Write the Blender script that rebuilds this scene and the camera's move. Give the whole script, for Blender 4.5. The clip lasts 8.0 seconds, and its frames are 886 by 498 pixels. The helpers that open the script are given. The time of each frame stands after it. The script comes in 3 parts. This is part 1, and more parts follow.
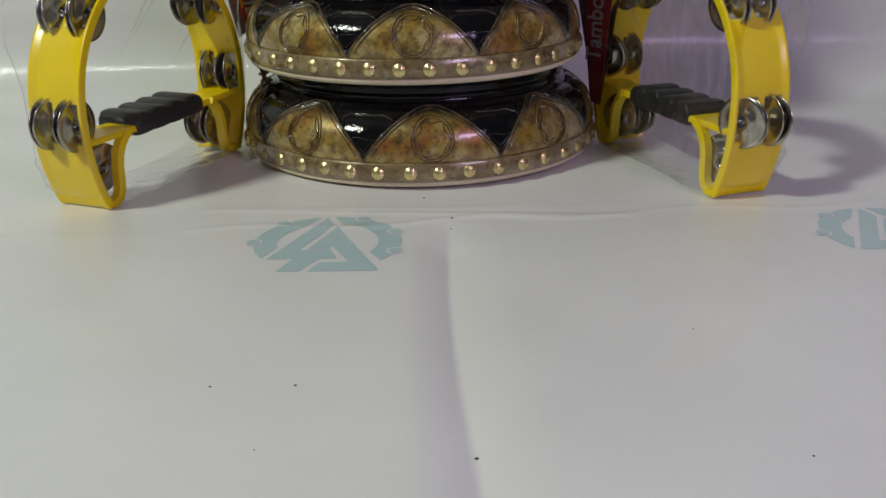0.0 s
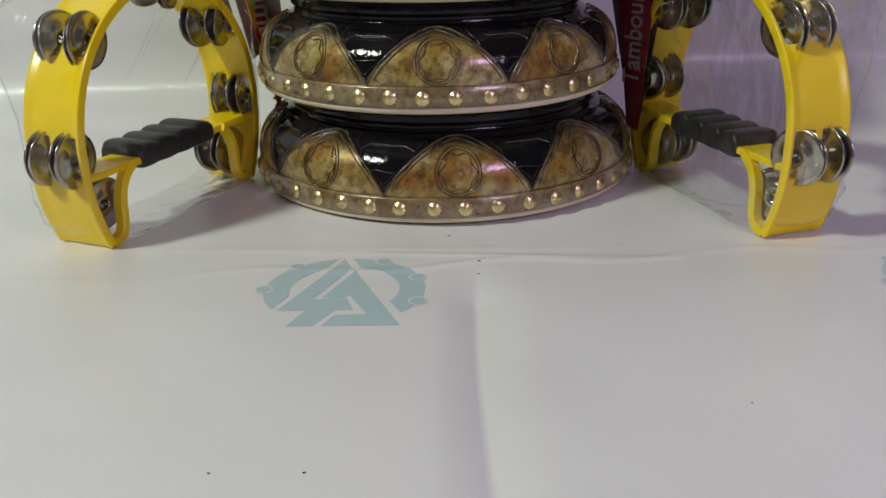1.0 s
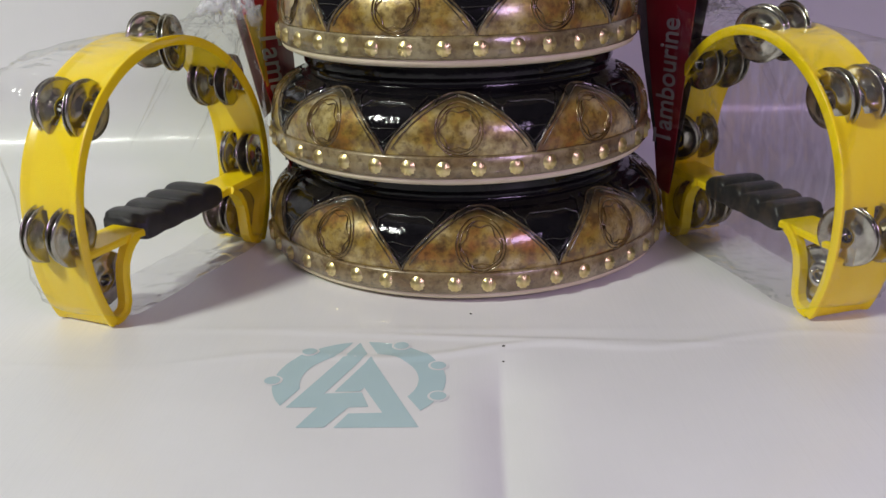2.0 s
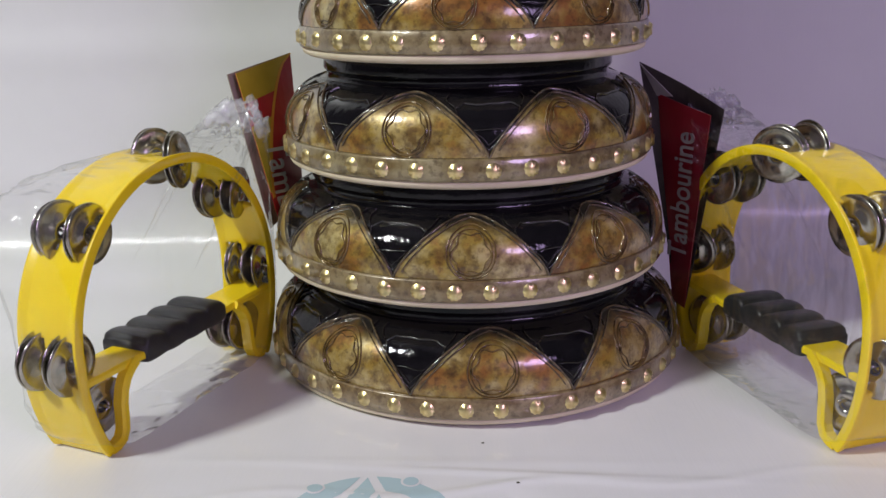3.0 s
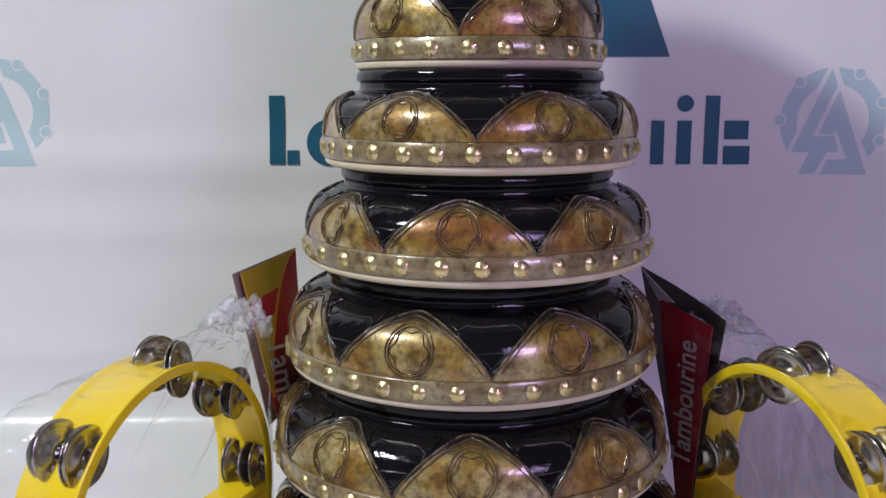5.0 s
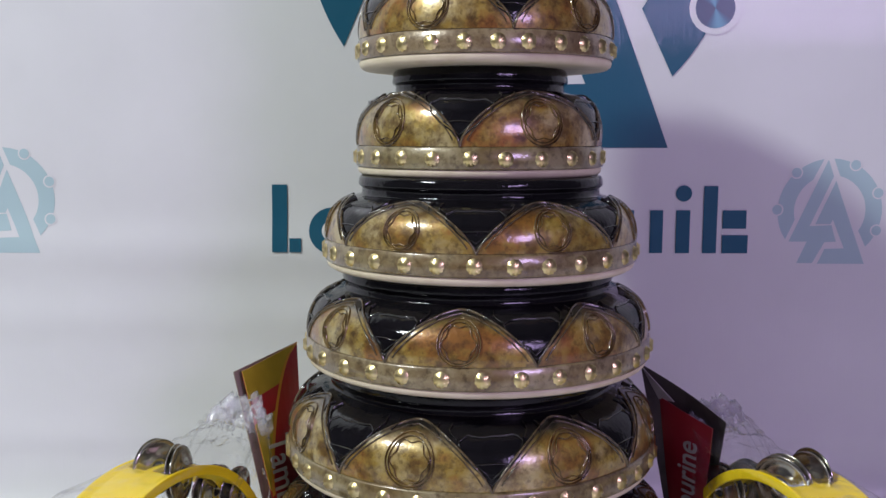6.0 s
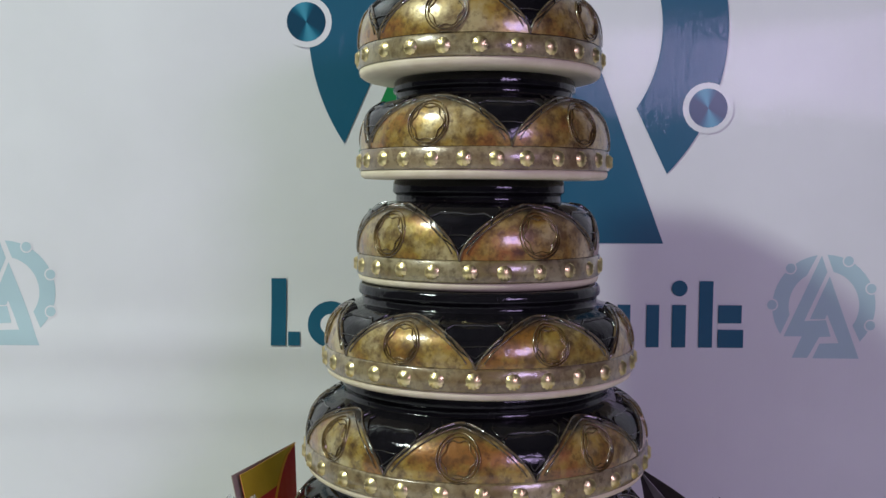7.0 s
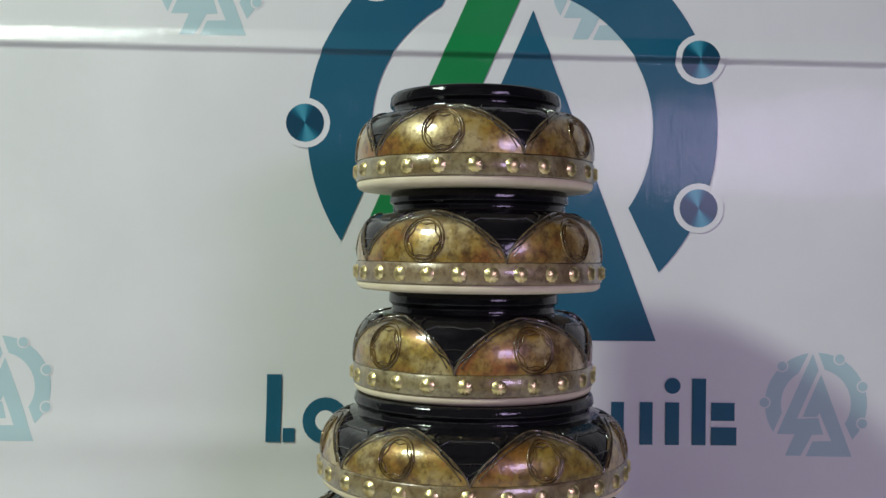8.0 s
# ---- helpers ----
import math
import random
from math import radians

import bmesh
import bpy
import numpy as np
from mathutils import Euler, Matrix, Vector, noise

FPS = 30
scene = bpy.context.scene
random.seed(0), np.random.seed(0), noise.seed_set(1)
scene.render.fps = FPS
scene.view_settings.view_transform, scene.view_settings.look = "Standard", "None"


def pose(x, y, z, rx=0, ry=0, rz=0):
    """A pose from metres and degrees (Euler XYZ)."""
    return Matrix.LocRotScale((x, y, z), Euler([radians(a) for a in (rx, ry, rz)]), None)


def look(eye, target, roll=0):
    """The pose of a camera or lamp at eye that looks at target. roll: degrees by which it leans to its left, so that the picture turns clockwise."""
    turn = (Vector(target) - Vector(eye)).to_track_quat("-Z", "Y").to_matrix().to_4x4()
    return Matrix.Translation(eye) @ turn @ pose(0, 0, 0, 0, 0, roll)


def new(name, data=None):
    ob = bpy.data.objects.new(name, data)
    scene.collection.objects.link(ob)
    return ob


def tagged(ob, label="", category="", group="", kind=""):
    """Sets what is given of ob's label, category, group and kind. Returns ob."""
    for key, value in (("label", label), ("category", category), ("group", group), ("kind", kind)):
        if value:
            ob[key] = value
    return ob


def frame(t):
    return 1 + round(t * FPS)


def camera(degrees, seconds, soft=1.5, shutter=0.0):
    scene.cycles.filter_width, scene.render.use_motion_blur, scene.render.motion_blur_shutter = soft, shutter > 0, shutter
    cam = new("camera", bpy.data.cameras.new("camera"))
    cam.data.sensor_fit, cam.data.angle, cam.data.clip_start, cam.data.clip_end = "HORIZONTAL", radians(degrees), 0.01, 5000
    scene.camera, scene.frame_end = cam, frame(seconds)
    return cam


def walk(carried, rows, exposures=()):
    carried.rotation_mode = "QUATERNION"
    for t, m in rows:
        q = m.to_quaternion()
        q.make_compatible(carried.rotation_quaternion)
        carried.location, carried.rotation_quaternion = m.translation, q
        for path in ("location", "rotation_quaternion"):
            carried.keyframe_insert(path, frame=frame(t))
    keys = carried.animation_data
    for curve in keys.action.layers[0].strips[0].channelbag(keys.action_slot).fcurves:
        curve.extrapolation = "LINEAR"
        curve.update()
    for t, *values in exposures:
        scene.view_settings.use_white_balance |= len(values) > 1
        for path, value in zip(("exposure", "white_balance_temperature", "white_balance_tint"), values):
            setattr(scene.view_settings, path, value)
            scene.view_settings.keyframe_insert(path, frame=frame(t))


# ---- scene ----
cam = camera(51.04, 8.0, soft=1.5)
# seconds, x, y, z, and the turns of pose()
ROWS = [
    (0.0, -0.0066, -0.8126, 0.2137, 68.32, 0.64, -2.30),
    (0.5, -0.0066, -0.7860, 0.2183, 68.37, 0.82, -1.70),
    (1.0, -0.0066, -0.7547, 0.2223, 68.29, 0.97, -0.92),
    (2.5, -0.0134, -0.6862, 0.2609, 70.90, 1.05, 0.10),
    (3.0, -0.0155, -0.6738, 0.2752, 73.22, 0.91, 0.14),
    (3.5, -0.0132, -0.6654, 0.2908, 74.94, 0.78, 0.50),
    (4.0, -0.0141, -0.6614, 0.3069, 76.73, 0.45, 0.50),
    (4.5, -0.0158, -0.6588, 0.3234, 78.42, 0.17, 0.40),
    (6.0, -0.0167, -0.6571, 0.3795, 82.82, -0.17, 0.42),
    (6.5, -0.0171, -0.6583, 0.3987, 84.40, -0.25, 0.40),
    (7.0, -0.0196, -0.6612, 0.4153, 86.28, -0.39, 0.14),
    (7.5, -0.0216, -0.6646, 0.4325, 88.14, -0.55, -0.13),
    (8.0, -0.0208, -0.6698, 0.4511, 89.93, -0.63, -0.22),
]
# seconds, stops, white balance
EXPOSURES = [(0.0, -0.33, 6700, 0), (1.0, -0.19, 6680, 3), (2.5, 0.10, 6450, 11), (3.5, 0.09, 6200, 15), (4.5, 0.09, 6080, 16), (6.0, 0.08, 6000, 13), (7.0, 0.05, 6100, 3), (8.0, -0.02, 6360, -3)]
walk(cam, [(t, pose(*r)) for t, *r in ROWS], EXPOSURES)

# ---- world and lights ----
world = bpy.data.worlds.new("world")
scene.world = world
world.use_nodes = True
world.node_tree.nodes["Background"].inputs[0].default_value = (0.62, 0.55, 0.80, 1)
world.node_tree.nodes["Background"].inputs[1].default_value = 0.10


def area_lamp(name, eye, target, size_x, size_y, watts, colour, spread=180):
    data = bpy.data.lights.new(name, "AREA")
    data.shape, data.size, data.size_y = "RECTANGLE", size_x, size_y
    data.energy, data.color, data.spread = watts, colour, radians(spread)
    ob = new(name, data)
    ob.matrix_world = look(eye, target)
    return ob


area_lamp("white_light", (-1.66, -1.12, 1.95), (0, 0, 0.3), 0.28, 0.20, 45.5, (0.96, 1.0, 0.92))
area_lamp("violet_light", (0.735, -1.30, 0.73), (0.0, -0.2, -0.1), 0.42, 0.26, 3.8, (0.78, 0.56, 1.0), 140)


# ---- materials ----
def material(name):
    m = bpy.data.materials.new(name)
    m.use_nodes = True
    return m, m.node_tree.nodes, m.node_tree.links, m.node_tree.nodes["Principled BSDF"]


def noise_node(nodes, links, scale, detail=4.0, rough=0.55, stretch=None):
    co = nodes.new("ShaderNodeTexCoord")
    n = nodes.new("ShaderNodeTexNoise")
    n.inputs["Scale"].default_value, n.inputs["Detail"].default_value, n.inputs["Roughness"].default_value = scale, detail, rough
    if stretch:
        mp = nodes.new("ShaderNodeMapping")
        mp.inputs["Scale"].default_value = stretch
        links.new(co.outputs["Object"], mp.inputs["Vector"])
        links.new(mp.outputs["Vector"], n.inputs["Vector"])
    else:
        links.new(co.outputs["Object"], n.inputs["Vector"])
    return n


def ramp(nodes, links, source, stops):
    r = nodes.new("ShaderNodeValToRGB")
    el = r.color_ramp.elements
    while len(el) < len(stops):
        el.new(0.5)
    for e, (at, colour) in zip(el, stops):
        e.position, e.color = at, (*colour, 1)
    links.new(source, r.inputs["Fac"])
    return r


def bump(nodes, links, shader, source, strength, distance=0.001):
    b = nodes.new("ShaderNodeBump")
    b.inputs["Strength"].default_value, b.inputs["Distance"].default_value = strength, distance
    links.new(source, b.inputs["Height"])
    links.new(b.outputs["Normal"], shader.inputs["Normal"])


def mottled(name, stops, scale, roughness, metallic=0.0, coat=0.0, bump_scale=0.0, bump_strength=0.2, rough_spread=0.0, ior=1.5, stretch=None):
    m, nodes, links, p = material(name)
    n = noise_node(nodes, links, scale, 6.0, 0.6, stretch)
    r = ramp(nodes, links, n.outputs["Fac"], stops)
    links.new(r.outputs["Color"], p.inputs["Base Color"])
    p.inputs["Roughness"].default_value, p.inputs["Metallic"].default_value = roughness, metallic
    p.inputs["Coat Weight"].default_value, p.inputs["Coat Roughness"].default_value = coat, 0.06
    p.inputs["IOR"].default_value = ior
    if rough_spread:
        n2 = noise_node(nodes, links, scale * 2.7, 4.0)
        mr = nodes.new("ShaderNodeMapRange")
        mr.inputs["To Min"].default_value, mr.inputs["To Max"].default_value = roughness - rough_spread, roughness + rough_spread
        links.new(n2.outputs["Fac"], mr.inputs["Value"])
        links.new(mr.outputs["Result"], p.inputs["Roughness"])
    if bump_scale:
        n3 = noise_node(nodes, links, bump_scale, 5.0)
        bump(nodes, links, p, n3.outputs["Fac"], bump_strength)
    return m


def marble(name, base, dark, pale, rust, airbrushed=False):
    """Lacquered mottled paint: broad cloudy patches, fine dark flecks; airbrushed: black sprayed over the lobe's rim."""
    m, nodes, links, p = material(name)
    info = nodes.new("ShaderNodeObjectInfo")
    co = nodes.new("ShaderNodeTexCoord")
    shift = nodes.new("ShaderNodeVectorMath")
    shift.operation = "ADD"
    links.new(co.outputs["Object"], shift.inputs[0])
    links.new(info.outputs["Random"], shift.inputs[1])
    layers = []
    for scale, detail in ((27, 5), (85, 6), (230, 4)):
        n = nodes.new("ShaderNodeTexNoise")
        n.inputs["Scale"].default_value, n.inputs["Detail"].default_value, n.inputs["Roughness"].default_value = scale, detail, 0.62
        links.new(shift.outputs["Vector"], n.inputs["Vector"])
        layers.append(n)
    r1 = ramp(nodes, links, layers[0].outputs["Fac"], [(0.39, rust), (0.49, base), (0.62, pale)])
    r2 = ramp(nodes, links, layers[1].outputs["Fac"], [(0.36, (0.8, 0.8, 0.8)), (0.54, (0, 0, 0))])
    mix = nodes.new("ShaderNodeMix")
    mix.data_type = "RGBA"
    links.new(r2.outputs["Color"], mix.inputs["Factor"])
    links.new(r1.outputs["Color"], mix.inputs["A"])
    mix.inputs["B"].default_value = (*dark, 1)
    r3 = ramp(nodes, links, layers[2].outputs["Fac"], [(0.34, (0.25, 0.19, 0.12)), (0.50, (1, 1, 1))])
    mul = nodes.new("ShaderNodeMix")
    mul.data_type, mul.blend_type = "RGBA", "MULTIPLY"
    mul.inputs["Factor"].default_value = 0.66
    links.new(mix.outputs["Result"], mul.inputs["A"])
    links.new(r3.outputs["Color"], mul.inputs["B"])
    hue = nodes.new("ShaderNodeHueSaturation")
    spread = nodes.new("ShaderNodeMapRange")
    spread.inputs["To Min"].default_value, spread.inputs["To Max"].default_value = 0.490, 0.510
    links.new(info.outputs["Random"], spread.inputs["Value"])
    links.new(spread.outputs["Result"], hue.inputs["Hue"])
    hue.inputs["Saturation"].default_value = 1.0
    links.new(mul.outputs["Result"], hue.inputs["Color"])
    colour = hue.outputs["Color"]
    if airbrushed:
        uv = nodes.new("ShaderNodeUVMap")
        uv.uv_map = "lobe"
        sep = nodes.new("ShaderNodeSeparateXYZ")
        links.new(uv.outputs["UV"], sep.inputs[0])
        # how far out from the lobe's middle, blurred by the spray's grain
        grain = nodes.new("ShaderNodeMath")
        grain.operation = "MULTIPLY_ADD"
        links.new(layers[1].outputs["Fac"], grain.inputs[0])
        grain.inputs[1].default_value = 0.30
        links.new(sep.outputs["Y"], grain.inputs[2])
        spray = ramp(nodes, links, grain.outputs["Value"], [(0.76, (0, 0, 0)), (0.94, (1, 1, 1))])
        over = nodes.new("ShaderNodeMix")
        over.data_type = "RGBA"
        links.new(spray.outputs["Color"], over.inputs["Factor"])
        links.new(colour, over.inputs["A"])
        over.inputs["B"].default_value = (0.008, 0.007, 0.006, 1)
        colour = over.outputs["Result"]
    links.new(colour, p.inputs["Base Color"])
    p.inputs["Roughness"].default_value = 0.36
    p.inputs["Metallic"].default_value = 0.28 if airbrushed else 0.15
    p.inputs["Coat Weight"].default_value, p.inputs["Coat Roughness"].default_value = 1.0, 0.14
    both = nodes.new("ShaderNodeMath")
    both.operation = "MULTIPLY_ADD"
    links.new(layers[2].outputs["Fac"], both.inputs[0])
    both.inputs[1].default_value = 0.24
    links.new(layers[0].outputs["Fac"], both.inputs[2])
    bump(nodes, links, p, both.outputs["Value"], 0.45, 0.002)
    # the clear lacquer on top has dimples of its own
    dimple = noise_node(nodes, links, 95.0, 3.0, 0.5)
    top = nodes.new("ShaderNodeBump")
    top.inputs["Strength"].default_value, top.inputs["Distance"].default_value = 0.5, 0.001
    links.new(dimple.outputs["Fac"], top.inputs["Height"])
    links.new(top.outputs["Normal"], p.inputs["Coat Normal"])
    return m


def vinyl(name, colour, spread=0.03, rough=0.40):
    """Printed banner vinyl: faint weave lines and soft dents, slight gloss."""
    m, nodes, links, p = material(name)
    n = noise_node(nodes, links, 7.0, 4.0)
    lo, hi = [max(0, c - spread) for c in colour], [min(1, c + spread) for c in colour]
    r = ramp(nodes, links, n.outputs["Fac"], [(0.3, lo), (0.7, hi)])
    links.new(r.outputs["Color"], p.inputs["Base Color"])
    p.inputs["Roughness"].default_value = rough
    p.inputs["Specular IOR Level"].default_value = 0.35
    p.inputs["Coat Weight"].default_value, p.inputs["Coat Roughness"].default_value = 0.45, 0.06
    dents = noise_node(nodes, links, 16.0, 5.0, 0.5)
    weave = noise_node(nodes, links, 40.0, 3.0, 0.6, (12.0, 0.6, 0.6))
    add = nodes.new("ShaderNodeMath")
    add.operation = "MULTIPLY_ADD"
    links.new(weave.outputs["Fac"], add.inputs[0])
    add.inputs[1].default_value = 0.17
    links.new(dents.outputs["Fac"], add.inputs[2])
    bump(nodes, links, p, add.outputs["Value"], 0.22, 0.002)
    ripple = noise_node(nodes, links, 22.0, 4.0, 0.65, (11.0, 0.8, 0.8))
    skin = nodes.new("ShaderNodeBump")
    skin.inputs["Strength"].default_value, skin.inputs["Distance"].default_value = 0.7, 0.0012
    links.new(ripple.outputs["Fac"], skin.inputs["Height"])
    links.new(skin.outputs["Normal"], p.inputs["Coat Normal"])
    return m


WHITE_VINYL = vinyl("white_vinyl", (0.78, 0.78, 0.77))
PALE_TEAL = vinyl("pale_teal_print", (0.47, 0.62, 0.64), 0.04)
TEAL = vinyl("teal_print", (0.012, 0.105, 0.175), 0.008)
GREEN = vinyl("green_print", (0.006, 0.22, 0.055), 0.015)


def conic_print():
    """Round print whose tone sweeps twice round its centre."""
    m, nodes, links, p = material("teal_disc_print")
    co = nodes.new("ShaderNodeTexCoord")
    sep = nodes.new("ShaderNodeSeparateXYZ")
    links.new(co.outputs["Generated"], sep.inputs[0])
    centred = []
    for axis in ("X", "Z"):
        sub = nodes.new("ShaderNodeMath")
        sub.operation = "SUBTRACT"
        sub.inputs[1].default_value = 0.5
        links.new(sep.outputs[axis], sub.inputs[0])
        centred.append(sub)
    turn = nodes.new("ShaderNodeMath")
    turn.operation = "ARCTAN2"
    links.new(centred[0].outputs[0], turn.inputs[0])
    links.new(centred[1].outputs[0], turn.inputs[1])
    twice = nodes.new("ShaderNodeMath")
    twice.operation = "MULTIPLY_ADD"
    twice.inputs[1].default_value, twice.inputs[2].default_value = 2.0, 0.5
    links.new(turn.outputs[0], twice.inputs[0])
    wave = nodes.new("ShaderNodeMath")
    wave.operation = "COSINE"
    links.new(twice.outputs[0], wave.inputs[0])
    r = ramp(nodes, links, wave.outputs[0], [(0.0, (0.008, 0.055, 0.10)), (0.55, (0.012, 0.12, 0.19)), (1.0, (0.07, 0.30, 0.40))])
    links.new(r.outputs["Color"], p.inputs["Base Color"])
    p.inputs["Roughness"].default_value = 0.3
    return m


TEAL_DOT = conic_print()
BLACK = mottled("black_lacquer", [(0.3, (0.004, 0.004, 0.005)), (0.7, (0.010, 0.009, 0.010))], 60, 0.07, coat=0.0, bump_scale=80, bump_strength=0.75, ior=1.38)
LINE = mottled("dark_relief_line", [(0.35, (0.030, 0.021, 0.010)), (0.7, (0.150, 0.105, 0.050))], 160, 0.16, coat=1.0, bump_scale=420, bump_strength=0.7)
RELIEF = mottled("brown_gold_relief", [(0.35, (0.060, 0.036, 0.011)), (0.7, (0.25, 0.160, 0.045))], 120, 0.20, metallic=0.3, coat=1.0, bump_scale=420, bump_strength=0.6)
GOLD_MARBLE = marble("gold_marbled_lacquer", (0.370, 0.246, 0.044), (0.105, 0.046, 0.008), (0.50, 0.400, 0.185), (0.290, 0.120, 0.020), True)
RIDGE = mottled("black_lacquer_ridge", [(0.3, (0.006, 0.005, 0.005)), (0.7, (0.022, 0.018, 0.014))], 90, 0.13, coat=0.6, bump_scale=300, bump_strength=0.5)
BAND = marble("khaki_band_lacquer", (0.270, 0.208, 0.100), (0.14, 0.088, 0.033), (0.35, 0.285, 0.16), (0.20, 0.130, 0.050))
SKIN = mottled("cream_drum_skin", [(0.3, (0.66, 0.56, 0.38)), (0.7, (0.78, 0.69, 0.51))], 50, 0.5, bump_scale=180, bump_strength=0.1)
STUD = mottled("pale_brass", [(0.3, (0.76, 0.59, 0.24)), (0.7, (0.96, 0.82, 0.46))], 180, 0.34, metallic=1.0)
YELLOW = mottled("yellow_plastic", [(0.3, (0.89, 0.64, 0.001)), (0.7, (0.95, 0.71, 0.003))], 45, 0.26, bump_scale=140, bump_strength=0.05)
GRIP = mottled("black_rubber_grip", [(0.3, (0.009, 0.009, 0.010)), (0.7, (0.021, 0.021, 0.022))], 120, 0.42, bump_scale=400, bump_strength=0.15)
STEEL = mottled("jingle_steel", [(0.3, (0.30, 0.28, 0.23)), (0.7, (0.64, 0.61, 0.54))], 70, 0.20, metallic=1.0, rough_spread=0.1)
CARD_RED = mottled("red_printed_card", [(0.3, (0.36, 0.008, 0.018)), (0.7, (0.44, 0.014, 0.026))], 60, 0.35)
# same red print, darkened in the colour for the right card's shade
CARD_RED_SHADED = mottled("shaded_red_printed_card", [(0.3, (0.23, 0.006, 0.020)), (0.7, (0.29, 0.010, 0.028))], 60, 0.35)
CARD_YELLOW = mottled("yellow_printed_card", [(0.3, (0.46, 0.33, 0.02)), (0.7, (0.54, 0.40, 0.03))], 60, 0.35)
CARD_LINE = mottled("orange_printed_line", [(0.3, (0.62, 0.30, 0.03)), (0.7, (0.70, 0.36, 0.04))], 60, 0.35)
# card back with the shade inside the open fold put into its colour
CARD_BACK_SHADED = mottled("shaded_card_back", [(0.3, (0.030, 0.024, 0.024)), (0.7, (0.060, 0.050, 0.048))], 90, 0.6)
CARD_BACK = mottled("brown_card_back", [(0.3, (0.32, 0.26, 0.20)), (0.7, (0.40, 0.33, 0.26))], 90, 0.7)
# inside of the fold, paled to stand for light reflected within it
CARD_INSIDE_LIT = mottled("lit_card_inside", [(0.3, (0.30, 0.27, 0.28)), (0.7, (0.38, 0.35, 0.36))], 90, 0.6)
# white ink darkened in its colour, for the word on the shaded card
INK_WHITE_SHADED = mottled("shaded_white_card_print", [(0.3, (0.29, 0.26, 0.27)), (0.7, (0.37, 0.34, 0.35))], 60, 0.4)
INK_WHITE = mottled("white_card_print", [(0.3, (0.46, 0.44, 0.42)), (0.7, (0.54, 0.52, 0.50))], 60, 0.4)
PAINT = mottled("wall_paint", [(0.3, (0.19, 0.175, 0.225)), (0.7, (0.24, 0.22, 0.275))], 2.0, 0.7, bump_scale=60)
FLOOR_TILE = mottled("floor_screed", [(0.3, (0.20, 0.19, 0.20)), (0.7, (0.26, 0.25, 0.26))], 3.0, 0.5, bump_scale=40)
SPECK = mottled("dark_crumb", [(0.3, (0.03, 0.025, 0.02)), (0.7, (0.09, 0.08, 0.06))], 400, 0.8)


def film_material(name, ior, most_gloss, crumple, milky):
    m, nodes, links, p = material(name)
    out = nodes["Material Output"]
    nodes.remove(p)
    clear = nodes.new("ShaderNodeBsdfTransparent")
    clear.inputs[0].default_value = (0.99, 0.99, 0.99, 1)
    gloss = nodes.new("ShaderNodeBsdfGlossy")
    gloss.inputs["Roughness"].default_value = 0.10
    haze = nodes.new("ShaderNodeBsdfDiffuse")
    haze.inputs[0].default_value = (0.8, 0.8, 0.82, 1)
    fres = nodes.new("ShaderNodeFresnel")
    fres.inputs["IOR"].default_value = ior
    heights = []
    for scale, stretch in ((26.0, (1.0, 1.0, 0.45)), (75.0, (0.7, 1.0, 1.0))):
        n = noise_node(nodes, links, scale, 2.5, 0.55, stretch)
        mid = nodes.new("ShaderNodeMath")
        mid.operation = "SUBTRACT"
        mid.inputs[1].default_value = 0.5
        links.new(n.outputs["Fac"], mid.inputs[0])
        fold = nodes.new("ShaderNodeMath")
        fold.operation = "ABSOLUTE"
        links.new(mid.outputs[0], fold.inputs[0])
        heights.append(fold)
    both = nodes.new("ShaderNodeMath")
    both.operation = "MULTIPLY_ADD"
    both.inputs[1].default_value = 0.14
    links.new(heights[1].outputs[0], both.inputs[0])
    links.new(heights[0].outputs[0], both.inputs[2])
    b = nodes.new("ShaderNodeBump")
    b.inputs["Strength"].default_value, b.inputs["Distance"].default_value = crumple, 0.022
    links.new(both.outputs[0], b.inputs["Height"])
    for node in (gloss, fres):
        links.new(b.outputs["Normal"], node.inputs["Normal"])
    a = nodes.new("ShaderNodeMixShader")
    a.inputs[0].default_value = milky
    links.new(clear.outputs[0], a.inputs[1])
    links.new(haze.outputs[0], a.inputs[2])
    c = nodes.new("ShaderNodeMixShader")
    most = nodes.new("ShaderNodeMath")
    most.operation = "MINIMUM"
    most.inputs[1].default_value = most_gloss
    links.new(fres.outputs[0], most.inputs[0])
    links.new(most.outputs[0], c.inputs[0])
    links.new(a.outputs[0], c.inputs[1])
    links.new(gloss.outputs[0], c.inputs[2])
    links.new(c.outputs[0], out.inputs["Surface"])
    return m


FILM = film_material("crumpled_clear_film", 1.26, 0.40, 0.5, 0.040)
FLAT_FILM = film_material("flat_clear_film", 1.20, 0.16, 0.35, 0.012)
GATHERED_FILM = film_material("gathered_clear_film", 1.30, 0.32, 0.22, 0.24)


# ---- mesh helpers ----
def mesh_of(bm, name, mat, smooth=True):
    me = bpy.data.meshes.new(name)
    bm.normal_update()
    bm.to_mesh(me)
    bm.free()
    me.materials.append(mat)
    if smooth:
        me.polygons.foreach_set("use_smooth", [True] * len(me.polygons))
    return me


def part(name, bm, mat, parent, label="", smooth=True):
    ob = new(name, mesh_of(bm, name, mat, smooth) if isinstance(bm, bmesh.types.BMesh) else bm)
    ob.parent = parent
    return tagged(ob, label)


def thing(name, label, category, group="", kind=""):
    return tagged(new(name), label, category, group, kind)


